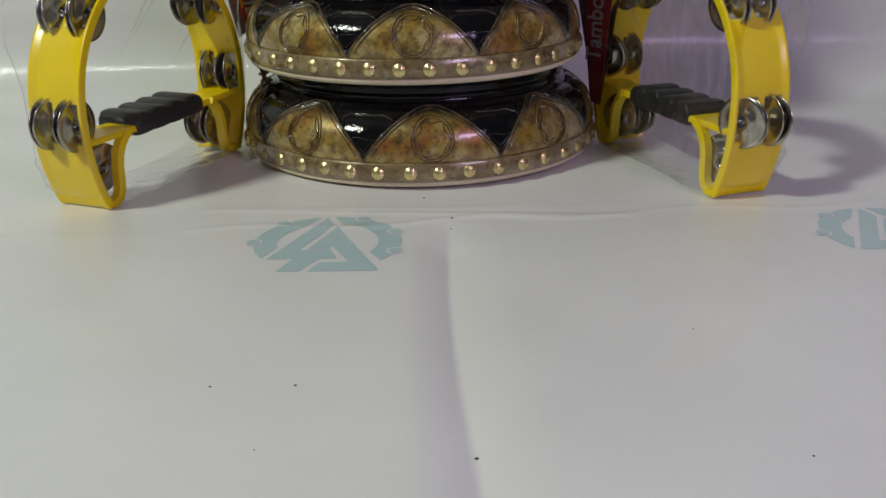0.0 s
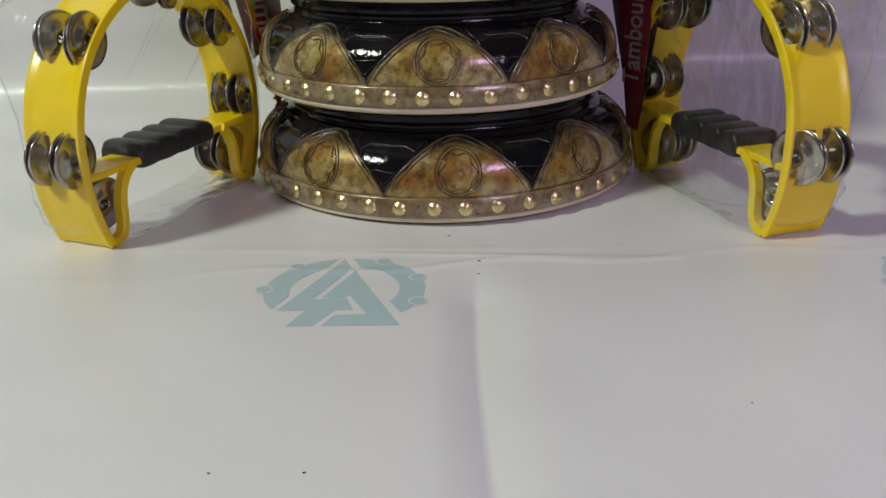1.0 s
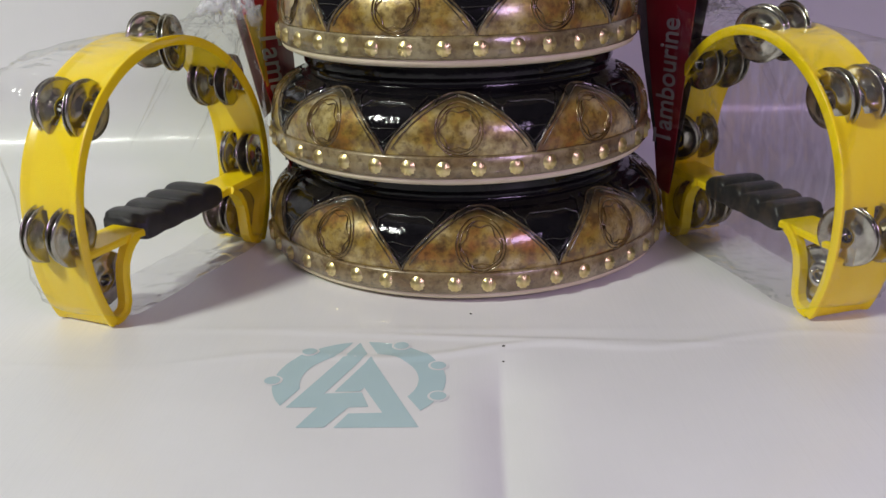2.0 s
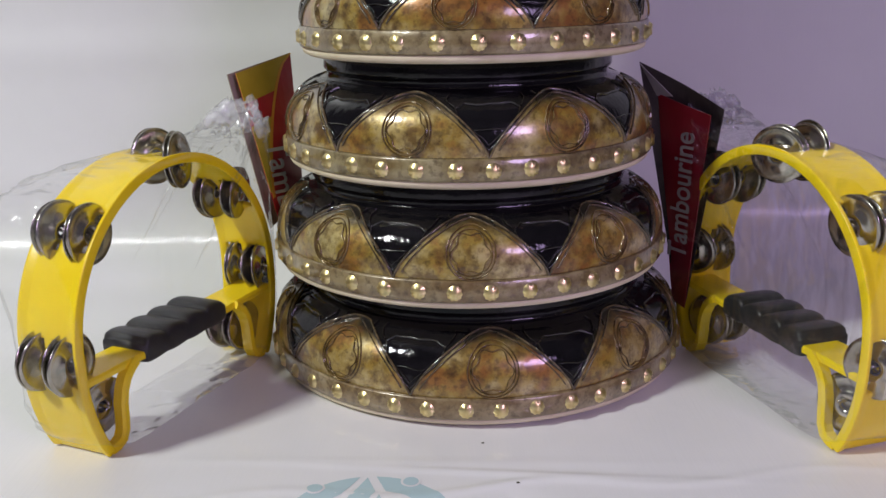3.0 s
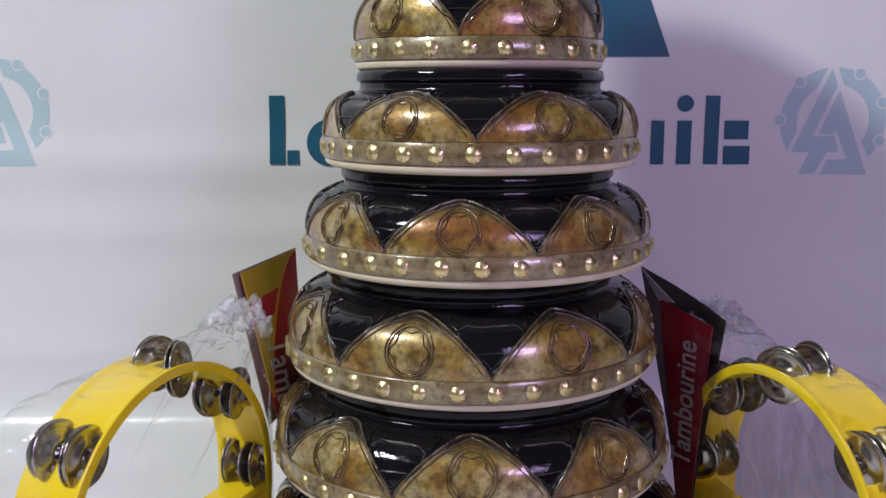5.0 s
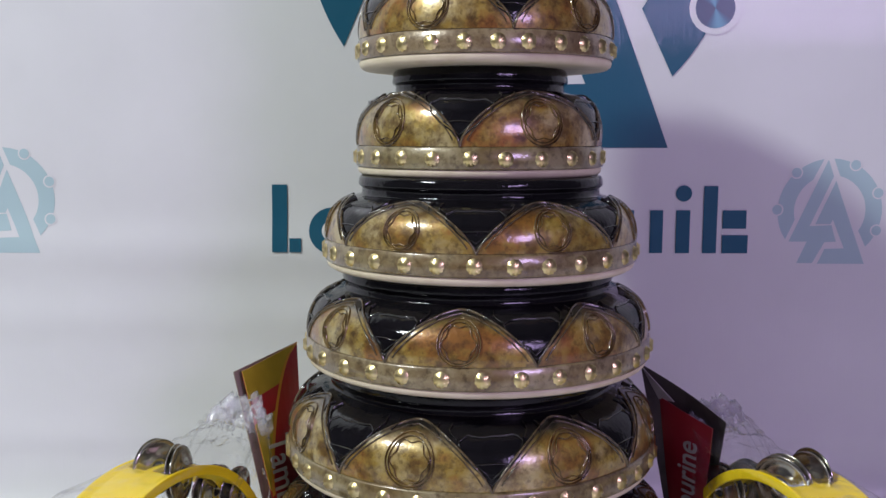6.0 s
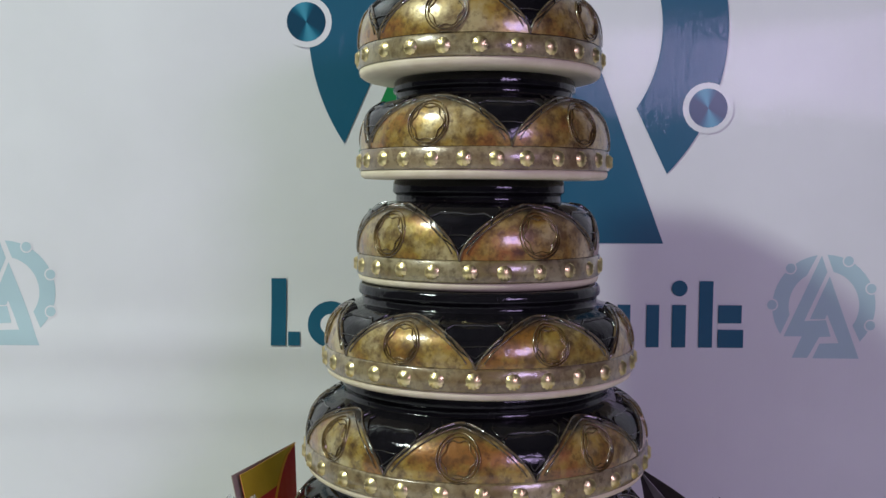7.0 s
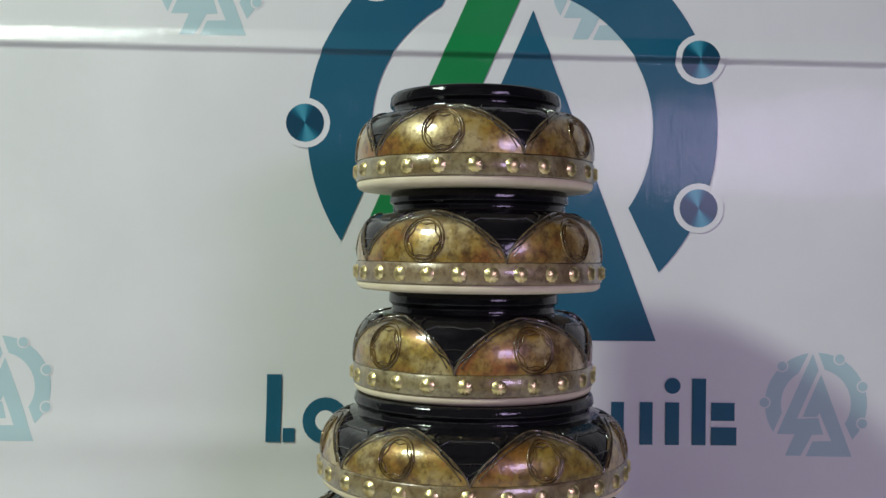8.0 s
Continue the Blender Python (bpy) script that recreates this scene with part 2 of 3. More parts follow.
def revolve(profile, seg, close=False):
    """A surface of revolution about z from (radius, z) points."""
    bm = bmesh.new()
    rings = []
    for r, z in profile:
        if r < 1e-6:
            rings.append([bm.verts.new((0, 0, z))])
        else:
            rings.append([bm.verts.new((r * math.sin(2 * math.pi * k / seg), -r * math.cos(2 * math.pi * k / seg), z)) for k in range(seg)])
    pairs = list(zip(rings, rings[1:])) + ([(rings[-1], rings[0])] if close else [])
    for a, b in pairs:
        for k in range(seg):
            k2 = (k + 1) % seg
            q = [a[k % len(a)], a[k2 % len(a)], b[k2 % len(b)], b[k % len(b)]]
            q = [v for n, v in enumerate(q) if v not in q[:n]]
            if len(q) > 2:
                bm.faces.new(q)
    bmesh.ops.recalc_face_normals(bm, faces=bm.faces)
    return bm


def rounded_box(bm, x0, x1, y0, y1, z0, z1, bevel=0.001, seg=2):
    made = bmesh.ops.create_cube(bm, size=1.0)["verts"]
    for v in made:
        v.co = Vector((x0 if v.co.x < 0 else x1, y0 if v.co.y < 0 else y1, z0 if v.co.z < 0 else z1))
    if bevel:
        edges = list({e for v in made for e in v.link_edges})
        bmesh.ops.bevel(bm, geom=edges, offset=bevel, segments=seg, affect="EDGES", profile=0.5)
    return bm


def tube(bm, points, normals, width, height, closed=False):
    """A low rounded ridge that follows points lying on a surface."""
    n = len(points)
    rows = []
    for k in range(n):
        a, b = points[(k - 1) % n if closed else max(k - 1, 0)], points[(k + 1) % n if closed else min(k + 1, n - 1)]
        t = (b - a).normalized()
        up = normals[k]
        side = t.cross(up).normalized()
        rows.append([bm.verts.new(points[k] + side * (width * s) + up * (height * h)) for s, h in ((-0.5, -0.3), (-0.32, 0.7), (0, 1), (0.32, 0.7), (0.5, -0.3))])
    for k in range(n if closed else n - 1):
        a, b = rows[k], rows[(k + 1) % n]
        for s in range(4):
            bm.faces.new((a[s], a[s + 1], b[s + 1], b[s]))


# ---- room ----
def room():
    for name, box, mat, label in (
        ("floor", (-2.6, 2.6, -2.9, 0.9, -0.08, -0.030), FLOOR_TILE, "plain grey floor under the printed banner"),
        ("ceiling", (-2.6, 2.6, -2.9, 0.9, 2.4, 2.46), PAINT, "plain pale painted ceiling"),
        ("wall_north", (-2.6, 2.6, 0.9, 0.96, -0.030, 2.4), PAINT, "plain pale painted wall behind the banner"),
        ("wall_south", (-2.6, 2.6, -2.96, -2.3, -0.030, 2.4), PAINT, "plain pale painted wall"),
        ("wall_east", (2.6, 2.66, -2.9, 0.9, -0.030, 2.4), PAINT, "plain pale painted wall"),
        ("wall_west", (-2.66, -2.6, -2.9, 0.9, -0.030, 2.4), PAINT, "plain pale painted wall"),
    ):
        bm = rounded_box(bmesh.new(), *box, bevel=0)
        tagged(new(name, mesh_of(bm, name, mat, False)), label, name.split("_")[0], kind="structure")


room()

# ---- the banner: floor sheet, bend, wall sheet ----
WALL_Y, BEND = 0.2005, 0.075
FLAT_END = WALL_Y - BEND
ARC = BEND * math.pi / 2
GROUND = -0.0040
FRONT, TOP, HALF = -1.25, 1.25, 1.05


def gauss(v, width):
    return math.exp(-(v / width) ** 2)


def relief(x, s):
    """How far the sheet stands off its smooth shape at x and the length s along it."""
    out = 0.0
    y = FLAT_END + s
    if s < 0:
        # lengthwise valley fold, widening towards the front
        centre = 0.020 + 0.006 * math.sin((y + 0.2) * 9)
        reach = min(1, max(0, (-0.215 - y) / 0.05))
        away = x - centre
        out -= 0.0062 * reach * max(0, 1 - abs(away) / (0.026 if away < 0 else 0.034)) ** 1.7
        near = gauss(x - 0.02, 0.10)
        out += (0.0004 + 0.0008 * near) * gauss(y + 0.212 - 0.06 * (x - 0.02) - 0.006 * math.sin(x * 40), 0.004)
        out += 0.0010 * near * gauss(y + 0.198 + 0.10 * (x - 0.02), 0.003) + 0.0005 * gauss(y + 0.185 + 0.03 * x, 0.005) * gauss(x + 0.05, 0.15)
        out += 0.0008 * noise.noise((x * 6, y * 6, 0.3))
    else:
        z = s - ARC + BEND + GROUND
        ridge = z - (0.634 - 0.0125 * x)
        out += 0.0046 * max(0, 1 - (ridge / 0.018 if ridge > 0 else -ridge / 0.0045)) ** 1.2
        left = 1 / (1 + math.exp((x + 0.02) * 14))
        out += 0.0050 * left * gauss(z - 0.270, 0.022) + 0.0030 * left * gauss(z - 0.205, 0.018)
        out += 0.0022 * gauss(z - 0.090, 0.014)
        out += 0.0012 * noise.noise((x * 4, z * 5, 2.3)) * min(1, s / 0.1)
    return out


def on_banner(x, s, lift=0.0):
    """The place on the sheet at x and length s, counted from where the floor ends."""
    if s < 0:
        base, n = Vector((x, FLAT_END + s, GROUND)), Vector((0, 0, 1))
    elif s < ARC:
        a = s / BEND
        base, n = Vector((x, FLAT_END + BEND * math.sin(a), BEND - BEND * math.cos(a) + GROUND)), Vector((0, -math.sin(a), math.cos(a)))
    else:
        base, n = Vector((x, WALL_Y, BEND + s - ARC + GROUND)), Vector((0, -1, 0))
    return base + n * (relief(x, s) + lift)


def wall_s(z):
    return z - BEND + ARC - GROUND


def floor_s(y):
    return y - FLAT_END


def spaced(a, b, step):
    n = max(1, round((b - a) / step))
    return [a + (b - a) * k / n for k in range(n + 1)]


banner = thing("banner", "white printed vinyl banner sweeping from wall to floor", "banner", kind="structure")
xs = spaced(-HALF, -0.48, 0.05)[:-1] + spaced(-0.48, -0.008, 0.0065)[:-1] + spaced(-0.008, 0.048, 0.0020)[:-1] + spaced(0.048, 0.48, 0.0065)[:-1] + spaced(0.48, HALF, 0.05)
ss = spaced(floor_s(FRONT), floor_s(-0.6), 0.05)[:-1] + spaced(floor_s(-0.6), floor_s(-0.225), 0.0065)[:-1] + spaced(floor_s(-0.225), floor_s(-0.175), 0.0018)[:-1] + spaced(floor_s(-0.175), wall_s(0.612), 0.0065)[:-1] + spaced(wall_s(0.612), wall_s(0.656), 0.0016)[:-1] + spaced(wall_s(0.656), wall_s(0.72), 0.0065)[:-1] + spaced(wall_s(0.72), wall_s(TOP), 0.05)
bm = bmesh.new()
for lift in (0.0, -0.0009):
    grid = [[bm.verts.new(on_banner(x, s, lift)) for x in xs] for s in ss]
    for i in range(len(ss) - 1):
        for k in range(len(xs) - 1):
            q = (grid[i][k], grid[i][k + 1], grid[i + 1][k + 1], grid[i + 1][k])
            bm.faces.new(q if lift == 0.0 else q[::-1])
part("sheet", bm, WHITE_VINYL, banner)

RELIEF_CUTS = [floor_s(-0.245 + 0.006 * k) for k in range(8)] + [wall_s(0.612 + 0.0016 * k) for k in range(28)] + [wall_s(0.2 + 0.012 * k) for k in range(14)]


def printed(name, outline, mat, lift, label=""):
    """A flat print laid on the sheet, from an outline of (x, s)."""
    bm = bmesh.new()
    face = bm.faces.new([bm.verts.new((x, s, 0)) for x, s in outline])
    bmesh.ops.triangulate(bm, faces=[face])
    lo, hi = min(s for _, s in outline), max(s for _, s in outline)
    x_lo, x_hi = min(x for x, _ in outline), max(x for x, _ in outline)
    cuts = [(Vector((0, c, 0)), Vector((0, 1, 0))) for c in sorted(set(RELIEF_CUTS + spaced(lo, hi, 0.012))) if lo < c < hi]
    cuts += [(Vector((c, 0, 0)), Vector((1, 0, 0))) for c in spaced(x_lo, x_hi, 0.015)[1:-1]]
    for co, no in cuts:
        bmesh.ops.bisect_plane(bm, geom=bm.verts[:] + bm.edges[:] + bm.faces[:], plane_co=co, plane_no=no, dist=1e-6)
    for v in bm.verts:
        v.co = on_banner(v.co.x, v.co.y, lift)
    bmesh.ops.recalc_face_normals(bm, faces=bm.faces)
    return part(name, bm, mat, banner, label)


def arc(r, a0, a1, n):
    return [(r * math.cos(radians(a0 + (a1 - a0) * k / n)), r * math.sin(radians(a0 + (a1 - a0) * k / n))) for k in range(n + 1)]


STRIPE = [(-0.07, 0.98), (0.045, 0.66), (-0.37, -0.30), (0.05, -0.28), (0.15, -0.60), (-0.07, -0.61), (-0.29, -1.02), (-0.59, -1.02), (-0.41, -0.60), (-0.76, -0.60)]
PEAK = [(0.095, 0.575), (0.71, -1.03), (-0.19, -1.03), (-0.06, -0.74), (0.31, -0.73), (0.07, -0.17), (0.03, -0.26), (-0.26, -0.26)]
DOTS = [(-0.67, 0.73), (0.45, 0.88), (0.91, 0.345), (0.91, -0.38), (-1.01, 0.015)]


def emblem(cx, cs, size, ring, stripe, peak, dot, lift, n=40):
    """A round gear-like emblem of plain shapes: two ring pieces, a slanting stripe, a peak and five discs."""
    def put(points):
        return [(cx + size * x, cs + size * y) for x, y in points]
    right = arc(1.0, 88, -44, n) + arc(0.685, -34, 76, n)
    left = arc(1.0, 99, 214, n) + arc(0.685, 195, 121, n)
    printed("ring_piece", put(right), ring, lift)
    printed("ring_piece", put(left), ring, lift)
    printed("slanting_stripe", put(STRIPE), stripe, lift)
    printed("peak", put(PEAK), peak, lift)
    for x, y in DOTS:
        printed("disc_surround", put([(x + a, y + b) for a, b in arc(0.122, 0, 345, 23)]), WHITE_VINYL, lift + 0.00015)
        printed("disc", put([(x + a, y + b) for a, b in arc(0.093, 0, 345, 23)]), dot, lift + 0.0003)


for cx, cs in ((0.3345, wall_s(0.3085)), (-0.431, wall_s(0.3165)), (-0.238, wall_s(0.697)), (0.130, wall_s(0.697)), (-0.0610, floor_s(-0.2480)), (0.3110, floor_s(-0.2545)), (-0.43, floor_s(-0.2545))):
    emblem(cx, cs, 0.0480, PALE_TEAL, PALE_TEAL, PALE_TEAL, PALE_TEAL, 0.0002, 16)
emblem(0.0465, wall_s(0.5640), 0.1925, TEAL, GREEN, TEAL, TEAL_DOT, 0.0007)

# the maker's word, as plain bars and discs of its size and colour
LOW, MID, HIGH = 0.2685, 0.3085, 0.331
for x0, x1, z0, z1 in ((-0.181, -0.167, LOW, HIGH), (-0.165, -0.154, LOW, LOW + 0.013), (-0.095, -0.083, LOW - 0.016, MID), (0.020, 0.033, LOW, HIGH), (0.142, 0.154, LOW, MID), (0.169, 0.181, LOW, MID), (0.193, 0.206, LOW, MID), (0.218, 0.231, LOW, HIGH), (0.236, 0.260, LOW, LOW + 0.017), (0.236, 0.258, MID - 0.017, MID)):
    printed("word_bar", [(x0, wall_s(z0)), (x1, wall_s(z0)), (x1, wall_s(z1)), (x0, wall_s(z1))], TEAL, 0.0010)
printed("word_disc", [(0.1995 + a, wall_s(0.324) + b) for a, b in arc(0.0075, 0, 345, 23)], TEAL, 0.0010)
for cx in (-0.1255, -0.058, 0.075):
    printed("word_disc", [(cx + a, wall_s(0.2885) + b) for a, b in arc(0.0215, 0, 345, 23)], TEAL, 0.0010)
    printed("word_disc_centre", [(cx + a, wall_s(0.2885) + b) for a, b in arc(0.0095, 0, 345, 23)], WHITE_VINYL, 0.0013)


# ---- hand drums ----
def drum_profile(r, h, neck):
    """The shell's outline from the band's top to the neck's top."""
    k = (h - 0.018) / 0.048
    pts = [(0.975, 0.0185), (0.984, 0.0215), (0.985, 0.0250), (0.980, 0.0300), (0.968, 0.0350), (0.948, 0.0398), (0.918, 0.0440), (0.880, 0.0473), (0.835, 0.0498)]
    knots = [(r * a, 0.018 + (z - 0.018) * k) for a, z in pts]
    out = []
    for i in range(len(knots) - 1):
        q = [Vector(knots[min(max(i + d, 0), len(knots) - 1)]) for d in (-1, 0, 1, 2)]
        for f in (0.0, 0.34, 0.67):
            out.append(tuple(0.5 * (2 * q[1] + (q[2] - q[0]) * f + (2 * q[0] - 5 * q[1] + 4 * q[2] - q[3]) * f * f + (3 * q[1] - q[0] - 3 * q[2] + q[3]) * f ** 3)))
    out.append(knots[-1])
    top = 0.018 + (0.0515 - 0.018) * k
    n = r * neck
    out += [(n + 0.0040, top), (n + 0.0012, top + 0.0005), (n + 0.0002, top + 0.0016), (n, top + 0.0050), (n + 0.0006, top + 0.0060), (n + 0.0020, top + 0.0068), (n + 0.0024, top + 0.0082), (n + 0.0018, h - 0.0022), (n + 0.0012, h - 0.0010), (n + 0.0002, h)]
    return out


class Shell:
    """Places on the drum's shell by turn and height."""
    def __init__(self, profile):
        self.rows = profile[:26]

    def radius(self, z):
        for (r0, z0), (r1, z1) in zip(self.rows, self.rows[1:]):
            if z0 <= z <= z1:
                return r0 + (r1 - r0) * (z - z0) / (z1 - z0)
        return self.rows[-1][0] if z > self.rows[-1][1] else self.rows[0][0]

    def at(self, a, z, lift=0.0):
        r = self.radius(z)
        slope = (self.radius(z + 0.001) - self.radius(z - 0.001)) / 0.002
        n = Vector((math.sin(a), -math.cos(a), -slope)).normalized()
        return Vector((r * math.sin(a), -r * math.cos(a), z)) + n * lift, n


def stud_mesh():
    bm = bmesh.new()
    top = bm.verts.new((0, 0, 0.0020))
    inner = []
    outer = []
    for k in range(20):
        a = 2 * math.pi * k / 20
        d = 0.00065 if k % 2 else -0.00065
        inner.append(bm.verts.new((0.0034 * math.cos(a), 0.0034 * math.sin(a), 0.0015 + d)))
        outer.append(bm.verts.new((0.0053 * math.cos(a), 0.0053 * math.sin(a), -0.0004)))
    for k in range(20):
        j = (k + 1) % 20
        bm.faces.new((top, inner[k], inner[j]))
        bm.faces.new((inner[k], outer[k], outer[j], inner[j]))
    return mesh_of(bm, "stud", STUD)


STUD_MESH = stud_mesh()
rng = random.Random(4)


def hand_drum(place, r, h, neck, lobes, phase, studs, stud_phase, label):
    drum = thing("hand_drum", label, "drum", "stack of hand drums")
    drum.location = place
    drum.rotation_euler = (radians(rng.uniform(-0.25, 0.25)), radians(rng.uniform(-0.25, 0.25)), 0)
    profile = drum_profile(r, h, neck)
    n = r * neck
    inside = [(n - 0.006, h), (n - 0.007, h - 0.004), (r * 0.90, 0.030), (r * 0.90, 0.0170)]
    shell_bm = revolve(profile + inside, 128, True)
    part("shell", shell_bm, BLACK, drum)
    band = [(r * 0.955, 0.0058), (r * 0.994, 0.0060), (r, 0.0068), (r + 0.0002, 0.0125), (r - 0.0004, 0.0192), (r - 0.0012, 0.0202), (r * 0.955, 0.0204)]
    part("studded_band", revolve(band, 128, True), BAND, drum, "khaki marbled band")
    skin = [(0, 0.0), (r * 0.90, 0.0), (r * 0.955, 0.0004), (r * 0.980, 0.0020), (r * 0.987, 0.0044), (r * 0.984, 0.0058), (r * 0.93, 0.0058), (0, 0.0050)]
    part("skin", revolve(skin, 128), SKIN, drum, "cream drum skin")
    sh = Shell(profile)
    period = 2 * math.pi / lobes
    z0, z1 = 0.0206, 0.018 + (0.0507 - 0.018) * (h - 0.018) / 0.048

    # share of straight, pointed arch against round dome
    pointed = {9: 0.38, 8: 0.35, 7: 0.25}.get(lobes, 0.0)

    def edge(s):
        arch, dome = max(0.0, 1 - s) ** 0.62, max(0.0, 1 - s ** 1.6) ** 0.52
        return 0.5 * period * 0.998 * (pointed * arch + (1 - pointed) * dome)

    # marbled lobe
    bm = bmesh.new()
    uv = bm.loops.layers.uv.new("lobe")
    rows, where = [], {}
    for i in range(15):
        s = 1 - (1 - i / 14) ** 2
        w = edge(s) if i < 14 else 0.004
        row = []
        for k in range(21):
            v = bm.verts.new(sh.at(w * (k / 10 - 1), z0 + (z1 - z0) * s, 0.0005)[0])
            out = abs(k / 10 - 1)
            where[v] = (k / 20, 0.80 * max(s, out ** 3 * min(1, 2.2 * s)) + 0.12 * s * out)
            row.append(v)
        rows.append(row)
    for a, b in zip(rows, rows[1:]):
        for k in range(20):
            for loop in bm.faces.new((a[k], a[k + 1], b[k + 1], b[k])).loops:
                loop[uv].uv = where[loop.vert]
    lobe = mesh_of(bm, "lobe", GOLD_MARBLE)
    # double ridge along the lobe's edge
    bm = bmesh.new()
    for inset, width in ((0.0, 0.0017), (0.0030 / r, 0.0010)):
        for side in (-1, 1):
            pts = [sh.at(side * max(0.0, edge(1 - (1 - k / 24) ** 2) - inset), z0 + (z1 - z0) * (1 - (1 - k / 24) ** 2) - (0.0 if inset == 0 else 0.0016), 0.0006) for k in range(0 if inset == 0 else 2, 25)]
            tube(bm, [p for p, _ in pts], [q for _, q in pts], width, 0.0010)
    rim = mesh_of(bm, "lobe_rim", LINE)
    # medallion: two rings and a six-cornered inner line
    bm = bmesh.new()
    zc, size = z0 + (z1 - z0) * 0.44, (z1 - z0) * 0.43
    for f, width, wave in ((1.0, 0.0010, 0.0), (0.87, 0.0008, 0.0), (0.74, 0.0007, 0.075)):
        pts = []
        for k in range(48):
            a = 2 * math.pi * k / 48
            d = size * (f + wave * math.cos(6 * a))
            zz = zc + d * math.sin(a)
            pts.append(sh.at(d * math.cos(a) / sh.radius(zz), zz, 0.0006))
        tube(bm, [p for p, _ in pts], [q for _, q in pts], width, 0.0011, True)
    medal = mesh_of(bm, "medallion", RELIEF)
    # ridges on the black: a shield in each triangle, a small triangle in it, plate lines above
    bm = bmesh.new()

    def spot(a, f):
        wob = noise.noise((a * 9, f * 6, r * 90))
        return sh.at((a + 0.018 * wob) * period, z0 + (z1 - z0) * (f + 0.035 * wob), 0.0002)
    shield = [(-0.175, 0.60), (-0.205, 0.78), (-0.150, 0.86), (0.150, 0.86), (0.205, 0.78), (0.175, 0.60), (0.0, 0.13)]
    inner = [(-0.095, 0.46), (0.095, 0.46), (0.0, 0.22)]
    for corners, width, closed in ((shield, 0.0013, True), (inner, 0.0010, True)):
        pts = []
        for (a0, f0), (a1, f1) in zip(corners, corners[1:] + (corners[:1] if closed else [])):
            pts += [spot(a0 + (a1 - a0) * k / 7, f0 + (f1 - f0) * k / 7) for k in range(7)]
        tube(bm, [p for p, _ in pts], [q for _, q in pts], width, 0.0011, closed)
    for side in (-1, 1):
        for line in ([(0.215, 0.80), (0.265, 0.93), (0.250, 1.0)], [(0.33, 0.84), (0.355, 0.93), (0.34, 1.0)]):
            pts = []
            for (a0, f0), (a1, f1) in zip(line, line[1:]):
                pts += [spot(side * (a0 + (a1 - a0) * k / 6), f0 + (f1 - f0) * k / 6) for k in range(6)]
            tube(bm, [p for p, _ in pts], [q for _, q in pts], 0.0011, 0.0013)
    tri = mesh_of(bm, "triangle_ridge", RIDGE)
    for k in range(lobes):
        a = radians(phase) + period * k
        part("triangle_ridge", tri, None, drum).rotation_euler = (0, 0, a)
        gold = part("lobe", lobe, None, drum, "gold marbled lobe")
        gold.rotation_euler = (0, 0, a + period / 2)
        part("lobe_rim", rim, None, gold)
        part("medallion", medal, None, gold)
    for k in range(studs):
        a = radians(stud_phase) + 2 * math.pi * (k + rng.uniform(-0.05, 0.05)) / studs
        out = Vector((math.sin(a), -math.cos(a), 0))
        ob = part("stud", STUD_MESH, None, drum)
        turn = out.to_track_quat("Z", "Y").to_matrix().to_4x4() @ pose(0, 0, 0, 0, 0, rng.uniform(0, 90))
        ob.matrix_local = Matrix.Translation(out * r + Vector((0, 0, 0.0126 + rng.uniform(-0.0004, 0.0004)))) @ turn
    return drum


# centre x, y, foot z, radius, neck share, lobes, first triangle's turn, studs, first stud's turn
DRUMS = [
    (0.0037, 0.0074, -0.0040, 0.1542, 0.80, 9, 22.7, 42, 4.5),
    (-0.0006, -0.0004, 0.0733, 0.1421, 0.79, 9, 19.2, 39, 4.35),
    (-0.0009, 0.0017, 0.1468, 0.1317, 0.76, 8, 4.5, 36, -4.7),
    (0.0033, -0.0040, 0.2208, 0.1213, 0.765, 8, 15.6, 32, -0.55),
    (0.0047, -0.0061, 0.2870, 0.1087, 0.76, 7, -3.0, 30, -3.1),
    (0.0041, 0.0010, 0.3502, 0.0863, 0.68, 5, -9.9, 23, -5.7),
    (0.0075, 0.0026, 0.4216, 0.0885, 0.70, 5, 9.4, 27, 2.65),
    (0.0040, 0.0000, 0.4911, 0.0856, 0.69, 5, 19.4, 23, -1.35),
]
WORDS = ["widest, at the foot of the stack", "second from the foot", "third from the foot", "in the lower middle of the stack", "in the upper middle of the stack", "small one, third from the top", "small one under the topmost", "small one on top of the stack"]
for k, (x, y, z, r, neck, lobes, ph, studs, sp) in enumerate(DRUMS):
    h = (DRUMS[k + 1][2] if k < 7 else z + 0.0685) - z
    hand_drum((x, y, z + (0.0006 if k == 0 else 0)), r, h, neck, lobes, ph, studs, sp, "black and gold hand drum, " + WORDS[k])


# ---- tambourines ----
RING_R, RING_Z, RING_W = 0.0980, 0.0685, 0.044
FOOT = 129.5  # turn from the top down to the feet


def ring_at(turn, r, w):
    """Along the ring: turn in degrees from the top towards the near foot (-x)."""
    r += 0.0090 * max(0.0, (abs(turn) - 92) / 38) ** 1.3
    return Vector((-r * math.sin(radians(turn)), w, max(0.0008, RING_Z + r * math.cos(radians(turn)))))


def jingle_mesh(flip):
    prof = [(0.0022, 0.0004), (0.0040, 0.0016), (0.0068, 0.0022), (0.0078, 0.0012), (0.0140, 0.0006), (0.0164, 0.0010), (0.0167, 0.0004), (0.0162, 0.0002), (0.0138, -0.0002), (0.0076, 0.0004), (0.0066, 0.0014), (0.0040, 0.0008)]
    return mesh_of(revolve([(r * 1.12, z * flip * 1.2) for r, z in prof], 32, True), "jingle_disc", STEEL)


JINGLES = [jingle_mesh(1), jingle_mesh(-1)]


